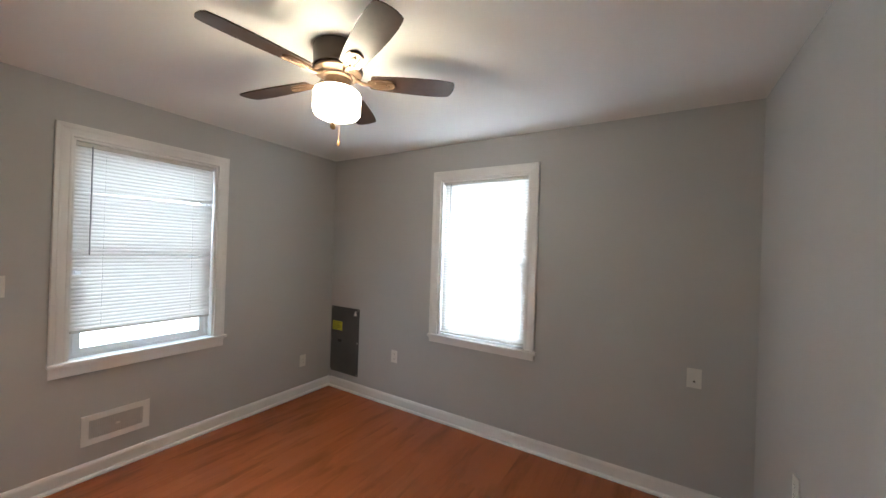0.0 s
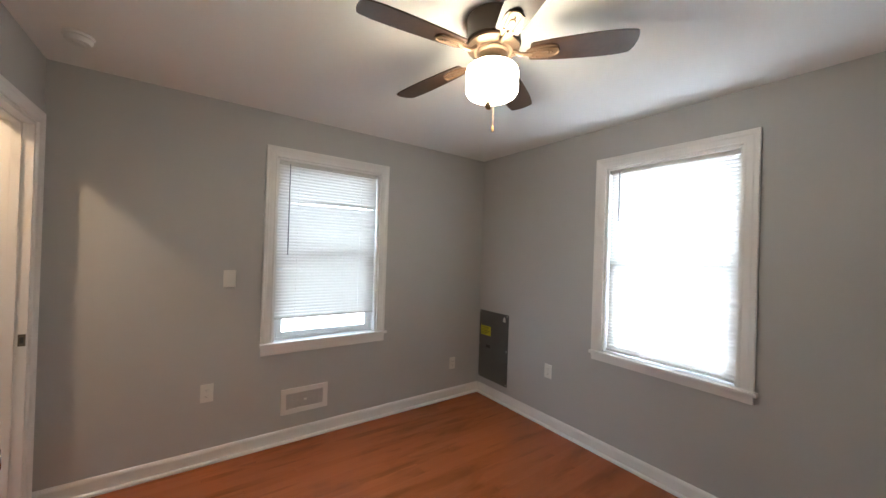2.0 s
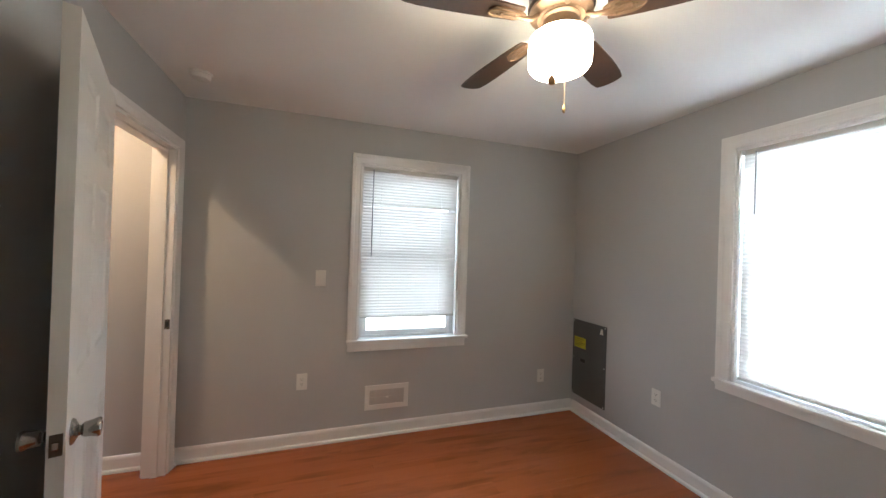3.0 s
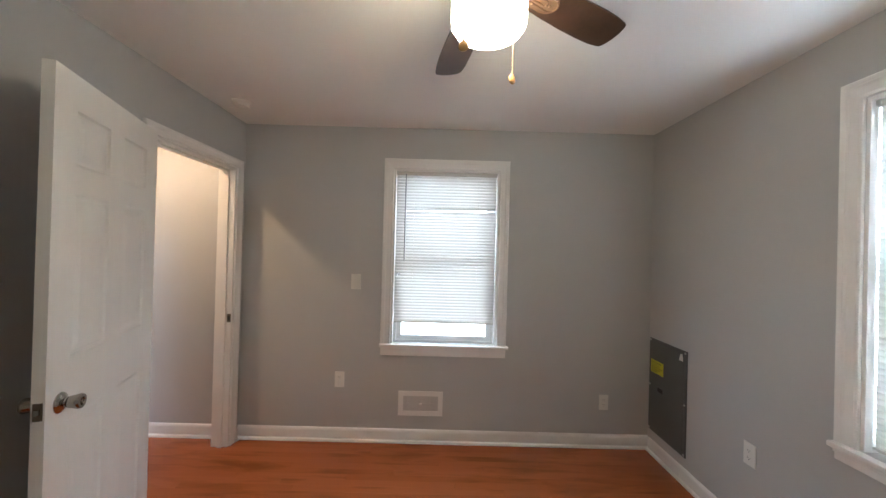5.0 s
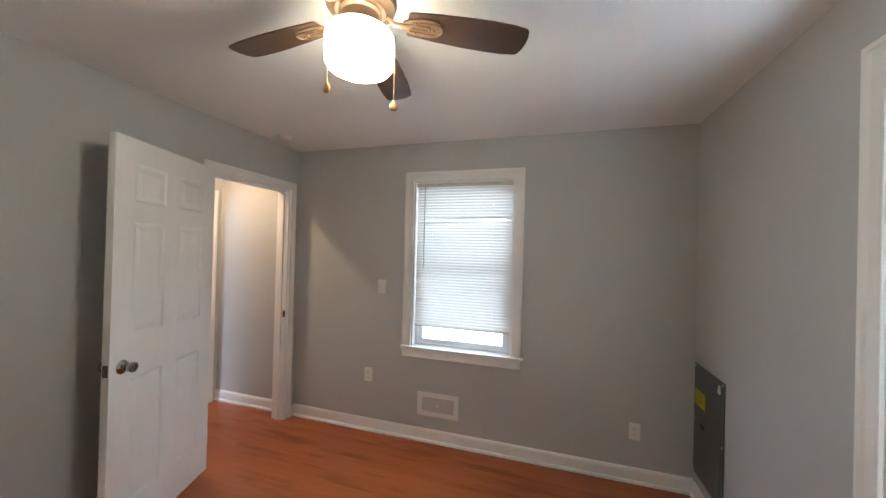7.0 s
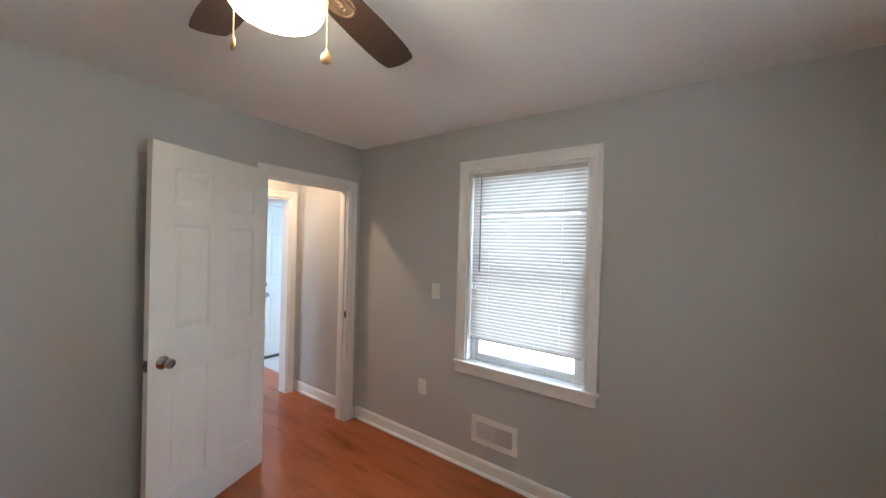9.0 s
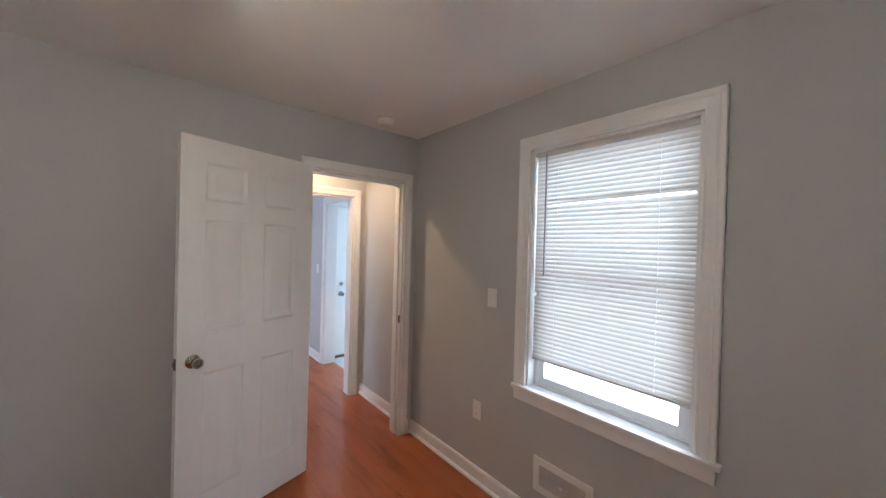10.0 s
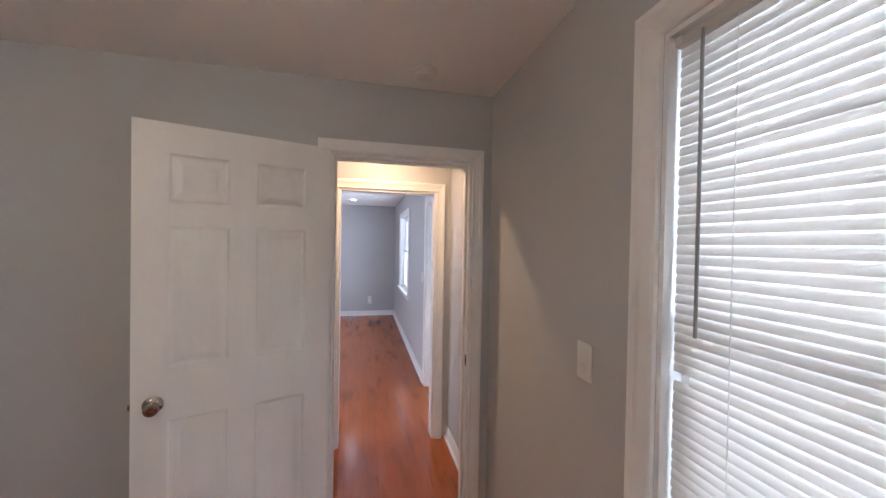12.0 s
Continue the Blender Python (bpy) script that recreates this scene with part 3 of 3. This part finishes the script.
part("thumb_turn", bm, CHROME, db)
bm = B()
box(bm, -4.05, XA - T - 0.001, -2.60, -1.42, -0.20, -0.004, 0.003)
tagged(link("porch_floor", bm, PORCH), "pale grey concrete porch floor", "floor", kind="structure")


# ---- plates, register, panel ----
def plate(on, a, z, kind, label, w=0.070, h=0.115):
    ob = thing({"switch": "light_switch", "outlet": "outlet", "jack": "wall_jack"}[kind], on(a, 0, z - h / 2), label, kind if kind != "jack" else "wall plate", "wall plates")
    bm = B()
    slab(bm, on, a - w / 2, a + w / 2, 0.0004, 0.006, z - h / 2, z + h / 2, 0.0025)
    pl = part("cover_plate", bm, PLATE, ob)
    if kind == "outlet":
        for dz in (-0.020, 0.020):
            bm = B()
            slab(bm, on, a - 0.017, a + 0.017, 0.0061, 0.0078, z + dz - 0.014, z + dz + 0.014, 0.0008)
            rc = part("receptacle", bm, PLATE, ob)
            for da in (-0.0065, 0.0065):
                bm = B()
                slab(bm, on, a + da - 0.001, a + da + 0.001, 0.0079, 0.0081, z + dz - 0.001, z + dz + 0.007)
                part("slot", bm, SLOT, rc)
            bm = B()
            slab(bm, on, a - 0.002, a + 0.002, 0.0079, 0.0081, z + dz - 0.0095, z + dz - 0.0055)
            part("slot", bm, SLOT, rc)
        zs = (0.0,)
    elif kind == "switch":
        bm = B()
        slab(bm, on, a - 0.0165, a + 0.0165, 0.0061, 0.0075, z - 0.033, z + 0.033, 0.0006)
        slab(bm, on, a - 0.015, a + 0.015, 0.0076, 0.0105, z - 0.031, z - 0.001, 0.001)
        part("rocker", bm, PLATE, ob)
        zs = (-0.048, 0.048)
    else:
        bm = B()
        slab(bm, on, a - 0.005, a + 0.005, 0.0061, 0.010, z - 0.024, z - 0.014, 0.001)
        part("socket", bm, SLOT, ob)
        zs = (-0.042, 0.042)
    for dz in zs:
        bm = B()
        slab(bm, on, a - 0.003, a + 0.003, 0.0061, 0.0072, z + dz - 0.003, z + dz + 0.003, 0.001)
        part("screw", bm, PLATE, pl)
    return ob


plate(on_a, 0.408, 1.225, "switch", "white rocker light switch on grey wall", 0.073, 0.118)
plate(on_a, 0.302, 0.470, "outlet", "white duplex outlet on grey wall", 0.073, 0.118)
plate(on_a, 2.34, 0.345, "outlet", "white duplex outlet near the room corner")
plate(on_b, -1.836, 0.470, "outlet", "white duplex outlet beside the steel panel")
plate(on_b, 0.485, 0.772, "jack", "white wall plate with one small jack", 0.075, 0.118)
plate(on_c, -1.355, 0.42, "outlet", "white duplex outlet in the shade behind the door")
plate(on_d, 2.01, 0.58, "outlet", "white duplex outlet low on the grey wall")
plate(on_a, -2.72, 1.20, "switch", "white light switch beside the entrance door")
plate(on_front_far, -2.19, 0.36, "outlet", "white duplex outlet on the far wall of the front room", 0.075, 0.12)
bm = B()
slab(bm, on_front_far, -2.235, -2.165, 0.0088, 0.045, 0.262, 0.335, 0.006)
tagged(link("plug_adapter", bm, PLATE), "white plug-in adapter under a wall outlet", "adapter")

# wall register
reg = thing("wall_register", on_a(0.93, 0, 0.205), "white framed wall register with grey grille above the baseboard", "vent")
ra0, ra1, rz0, rz1 = 0.758, 1.100, 0.207, 0.394
bm = B()
f = 0.036
for p, q, r, s in ((ra0, ra1, rz1 - f, rz1), (ra0, ra1, rz0, rz0 + f), (ra0, ra0 + f, rz0 + f, rz1 - f), (ra1 - f, ra1, rz0 + f, rz1 - f)):
    slab(bm, on_a, p, q, 0.0004, 0.008, r, s)
bmesh.ops.remove_doubles(bm, verts=bm.verts[:], dist=0.0005)
part("frame", bm, TRIM, reg)
bm = B()
slab(bm, on_a, ra0 + f, ra1 - f, 0.0004, 0.0015, rz0 + f, rz1 - f)
part("backing", bm, GRILLE, reg)
nb = 26
for i in range(nb):
    a = ra0 + f + (i + 0.5) * (ra1 - ra0 - 2 * f) / nb
    bm = B()
    slab(bm, on_a, a - 0.0028, a + 0.0028, 0.0016, 0.007, rz0 + f + 0.0005, rz1 - f - 0.0005)
    part("slat", bm, GRILLE, reg)
bm = B()
slab(bm, on_a, ra0 + f + 0.0005, ra1 - f - 0.0005, 0.0071, 0.0085, 0.297, 0.303)
part("cross_bar", bm, GRILLE, reg)
bm = B()
slab(bm, on_a, 0.92, 0.94, 0.0086, 0.020, 0.294, 0.306, 0.003)
part("lever", bm, TRIM, reg, "small white damper lever")

# steel access panel
pan = thing("access_panel", on_b(-2.51, 0, 0.165), "dark grey steel access panel with yellow sticker near the corner", "panel")
pa0, pa1, pz0, pz1 = -2.712, -2.305, 0.170, 0.862
bm = B()
slab(bm, on_b, pa0, pa1, 0.0005, 0.006, pz0, pz1, 0.002)
cover = part("cover", bm, STEEL, pan)
bm = B()
slab(bm, on_b, pa0 + 0.03, pa1 - 0.03, 0.0062, 0.0085, pz0 + 0.03, pz1 - 0.03, 0.002)
part("raised_face", bm, STEEL, pan)
for a, z in ((pa0 + 0.014, pz1 - 0.014), (pa1 - 0.014, pz1 - 0.014), (pa0 + 0.014, pz0 + 0.014), (pa1 - 0.014, pz0 + 0.014), (pa1 - 0.014, 0.51), (pa0 + 0.014, 0.51)):
    bm = B()
    slab(bm, on_b, a - 0.006, a + 0.006, 0.0062, 0.0095, z - 0.006, z + 0.006, 0.002)
    part("screw", bm, SCREW, cover)
bm = B()
slab(bm, on_b, -2.685, -2.540, 0.0087, 0.0093, 0.612, 0.706)
st = part("sticker", bm, YELLOW, pan, "yellow warning sticker")
for z, w in ((0.690, 0.11), (0.672, 0.09), (0.656, 0.12), (0.640, 0.10), (0.626, 0.07)):
    bm = B()
    slab(bm, on_b, -2.675, -2.675 + w, 0.0094, 0.0096, z - 0.003, z + 0.003)
    part("print_line", bm, INK, st)
bm = B()
prism(bm, [(-0.018, 0), (0.018, 0), (0.010, 0.045), (-0.006, 0.045)], Matrix.Translation(on_b(-2.355, 0.0087, 0.790)) @ pose(0, 0, 0, 90, 0, 0), 0.004)
part("latch_tab", bm, PLATE, pan, "pale latch tab")
bm = B()
slab(bm, on_b, -2.60, -2.545, 0.0087, 0.012, 0.49, 0.52, 0.003)
part("pull", bm, SLOT, pan)

# ---- ceiling fan ----
FX, FY = -1.021, 1.181
FM = Matrix.Translation((FX, FY, 0))
fan = thing("ceiling_fan", (FX, FY, H), "bronze ceiling fan with five dark blades and lit opal glass drum", "ceiling fan")
bm = B()
lathe(bm, [(0, H - 0.0005), (0.112, H - 0.0005), (0.115, H - 0.004), (0.112, H - 0.012), (0.110, H - 0.086), (0.114, H - 0.094), (0.114, H - 0.099), (0.100, H - 0.102), (0, H - 0.102)], FM)
part("motor_housing", bm, BRONZE, fan, "", True)
bm = B()
lathe(bm, [(0, 2.3175), (0.100, 2.3175), (0.108, 2.313), (0.108, 2.303), (0.094, 2.297), (0.082, 2.291), (0.080, 2.288), (0, 2.288)], FM)
part("collar", bm, ANTIQUE, fan, "antique brass collar", True)
bm = B()
lathe(bm, [(0, 2.2875), (0.066, 2.2875), (0.068, 2.283), (0.060, 2.276), (0.057, 2.262), (0.057, 2.243), (0.064, 2.238), (0.078, 2.234), (0.080, 2.2255), (0, 2.2255)], FM)
part("switch_housing", bm, ANTIQUE, fan, "", True)
bm = B()
R = 0.107
lathe(bm, [(0, 2.225), (0.081, 2.225), (R - 0.014, 2.2225), (R - 0.004, 2.215), (R, 2.204), (R, 2.136), (R - 0.002, 2.122), (R - 0.010, 2.110), (R - 0.026, 2.102), (0, 2.098)], FM, 64)
part("glass_shade", bm, SHADE, fan, "glowing opal glass drum shade", True)

BZ = 2.274
HALF = [(0.150, 0.040), (0.158, 0.047), (0.25, 0.056), (0.35, 0.0625), (0.43, 0.065), (0.50, 0.0635), (0.540, 0.059), (0.552, 0.055), (0.557, 0.047), (0.563, 0.025)]
OUT = [(x, -y) for x, y in HALF] + [(0.566, 0.0)] + [(x, y) for x, y in HALF[::-1]]
for i, sag in enumerate((-0.1, -2.7, -4.2, 0.0, 1.6)):
    m = Matrix.Translation((FX, FY, BZ)) @ pose(0, 0, 0, 0, 0, -96.5 + 72 * i) @ pose(0, 0, 0, 0, sag, 0) @ pose(0, 0, 0, -10.7, 0, 0)
    bm = B()
    prism(bm, OUT, m, 0.006)
    bmesh.ops.bevel(bm, geom=bm.edges[:], offset=0.0012, segments=1, affect="EDGES")
    bl = part("blade", bm, BLADE, fan, "dark walnut blade")
    # blade iron: neck, slotted oval plate, screws
    bm = B()
    tube(bm, [m @ Vector(p) for p in ((0.085, 0, 0.012), (0.11, 0, -0.006), (0.14, 0, -0.008), (0.165, 0, -0.004))], 0.0085, 8)
    plate_out = [(0.135, -0.014), (0.155, -0.026), (0.185, -0.034), (0.225, -0.036), (0.250, -0.030), (0.262, -0.016), (0.266, 0), (0.262, 0.016), (0.250, 0.030), (0.225, 0.036), (0.185, 0.034), (0.155, 0.026), (0.135, 0.014)]
    prism(bm, plate_out, m @ Matrix.Translation((0, 0, -0.0055)), 0.005)
    for w, x1 in ((0.009, 0.215), (0.022, 0.243)):
        bend = [(x1 + w * math.cos(t), w * math.sin(t)) for t in [-math.pi / 2 + math.pi * k / 8 for k in range(9)]]
        tube(bm, [m @ Vector((x, y, -0.0065)) for x, y in [(0.158, -w * 0.8), *bend, (0.158, w * 0.8)]], 0.0035, 6)
    iron = part("blade_iron", bm, ANTIQUE, fan, "antique brass blade bracket", True)
    for x, y in ((0.175, 0.018), (0.175, -0.018), (0.235, 0)):
        bm = B()
        lathe(bm, [(0, -0.0135), (0.004, -0.012), (0.005, -0.009), (0, -0.009)], m @ Matrix.Translation((x, y, 0.0)), 10)
        part("screw", bm, ANTIQUE, iron)

for px, py, zb, seed in ((-0.959, 1.108, 2.014, 1), (-1.099, 1.266, 1.998, 2)):
    chain = B()
    v = Vector((px - FX, py - FY)).normalized() * 0.066
    top = Vector((FX + v.x, FY + v.y, 2.268))
    mid = Vector((px, py, 2.250))
    end = Vector((px, py, zb + 0.034))
    tube(chain, [top, mid, end], 0.0011, 5)
    n = 26
    for k in range(n):
        c = mid.lerp(end, k / (n - 1))
        bmesh.ops.create_icosphere(chain, subdivisions=1, radius=0.0019, matrix=Matrix.Translation(c))
    ch = part("pull_chain", chain, ANTIQUE, fan, "fine beaded brass chain")
    bm = B()
    lathe(bm, [(0, zb + 0.036), (0.003, zb + 0.035), (0.004, zb + 0.030), (0.012, zb + 0.022), (0.0145, zb + 0.013), (0.012, zb + 0.004), (0.006, zb), (0, zb - 0.001)], Matrix.Translation((px, py, 0)) @ pose(0, 0, 0, 0, 0, 30 + 50 * seed) @ Matrix.Diagonal((1, 0.4, 1, 1)), 18)
    part("pull_knob", bm, PENDANT, ch, "turned honey wood pull", True)

# smoke alarm
sa = thing("smoke_alarm", (-2.31, -0.27, H), "round white smoke alarm on the ceiling", "smoke alarm")
bm = B()
lathe(bm, [(0, H - 0.0005), (0.057, H - 0.0005), (0.057, H - 0.012), (0.052, H - 0.014), (0, H - 0.014)], Matrix.Translation((-2.31, -0.27, 0)), 36)
part("base_ring", bm, PLATE, sa, "", True)
bm = B()
lathe(bm, [(0, H - 0.0142), (0.050, H - 0.0142), (0.050, H - 0.026), (0.043, H - 0.036), (0.022, H - 0.038), (0.020, H - 0.041), (0, H - 0.041)], Matrix.Translation((-2.31, -0.27, 0)), 36)
part("cover", bm, PLATE, sa, "", True)

# recessed lights of the front room and the hall
for x, y in ((-1.85, -5.5), (-0.4, -5.5), (-0.4, -3.0), HALL_LAMP):
    cl = thing("recessed_light", (x, y, H), "lit recessed downlight with white trim ring", "ceiling light", "recessed lights")
    bm = B()
    lathe(bm, [(0.052, H - 0.0005), (0.075, H - 0.0005), (0.075, H - 0.006), (0.052, H - 0.006), (0.052, H - 0.0005)], Matrix.Translation((x, y, 0)), 28)
    part("trim_ring", bm, PLATE, cl, "", True)
    bm = B()
    lathe(bm, [(0, H - 0.0006), (0.0515, H - 0.0006), (0.0515, H - 0.004), (0, H - 0.004)], Matrix.Translation((x, y, 0)), 28)
    part("lens", bm, CANLIGHT, cl)

# ---- ground outside ----
bm = B()
box(bm, -400, 400, -400, 400, -0.75, -0.45)
tagged(link("ground", bm, LAWN), "plain grass around the house", "ground", kind="structure")

# ---- floor ----
bm = B()
box(bm, XA - T, XD + T, YF1 - T, YB + T, -0.44, -0.0125)
floor = tagged(link("floor", bm, mat("subfloor", (0.03, 0.012, 0.006), 0.8, vary=0.2, bump=0)), "glossy red-brown oak strip floor", "floor", kind="structure")
W, GAP = 0.0572, 0.0004


def strip(bm, x0, x1, y0, y1, rise=0.0):
    c = 0.00015
    lo = [bm.verts.new((x, y, -0.012)) for x, y in ((x0, y0), (x1, y0), (x1, y1), (x0, y1))]
    sh = [bm.verts.new((x, y, -c)) for x, y in ((x0, y0), (x1, y0), (x1, y1), (x0, y1))]
    hi = [bm.verts.new((x, y, h)) for x, y, h in ((x0 + c, y0, -rise), (x1 - c, y0, rise), (x1 - c, y1, rise), (x0 + c, y1, -rise))]
    for p, q in ((lo, sh), (sh, hi)):
        for k in range(4):
            bm.faces.new((p[k], p[(k + 1) % 4], q[(k + 1) % 4], q[k]))
    bm.faces.new(hi)


rng = random.Random(11)
meshes = {}
far_bm = B()
count = 0
x = XA + 0.001
while x < XD - 0.01:
    x1 = min(x + W, XD - 0.001)
    y = YB - 0.001
    while y > YF1 + 0.01:
        n = rng.choice((7, 9, 11, 13, 15, 18, 21))
        ln = n * 0.1
        if y == YB - 0.001:
            ln = rng.choice((3, 6, 9, 12, 15)) * 0.1
        y0 = max(y - ln, YF1 + 0.001)
        near = x1 - x > W - 1e-6 and y0 > -1.4 and count < 300
        if near and y < YC - 0.1 and x > -1.7:
            near = False
        if near:
            key = round(y - y0, 3)
            if key not in meshes:
                b2 = B()
                strip(b2, -W / 2 + GAP / 2, W / 2 - GAP / 2, -key / 2 + GAP / 2, key / 2 - GAP / 2)
                me = bpy.data.meshes.new("plank")
                bmesh.ops.recalc_face_normals(b2, faces=b2.faces[:])
                b2.to_mesh(me)
                b2.free()
                me.materials.append(OAK)
                meshes[key] = me
            ob = new("plank", meshes[key])
            ob.parent = floor
            ob.location = Vector((x + W / 2, (y + y0) / 2, 0)) - AT[floor.name]
            ob.rotation_euler.y = radians(rng.uniform(-0.22, 0.22))
            count += 1
        else:
            strip(far_bm, x + GAP / 2, x1 - GAP / 2, y0 + GAP / 2, y - GAP / 2, rng.uniform(-0.0001, 0.0001))
        y = y0
    x += W
tagged(part("plank_field", far_bm, OAK, floor), kind="stuff")
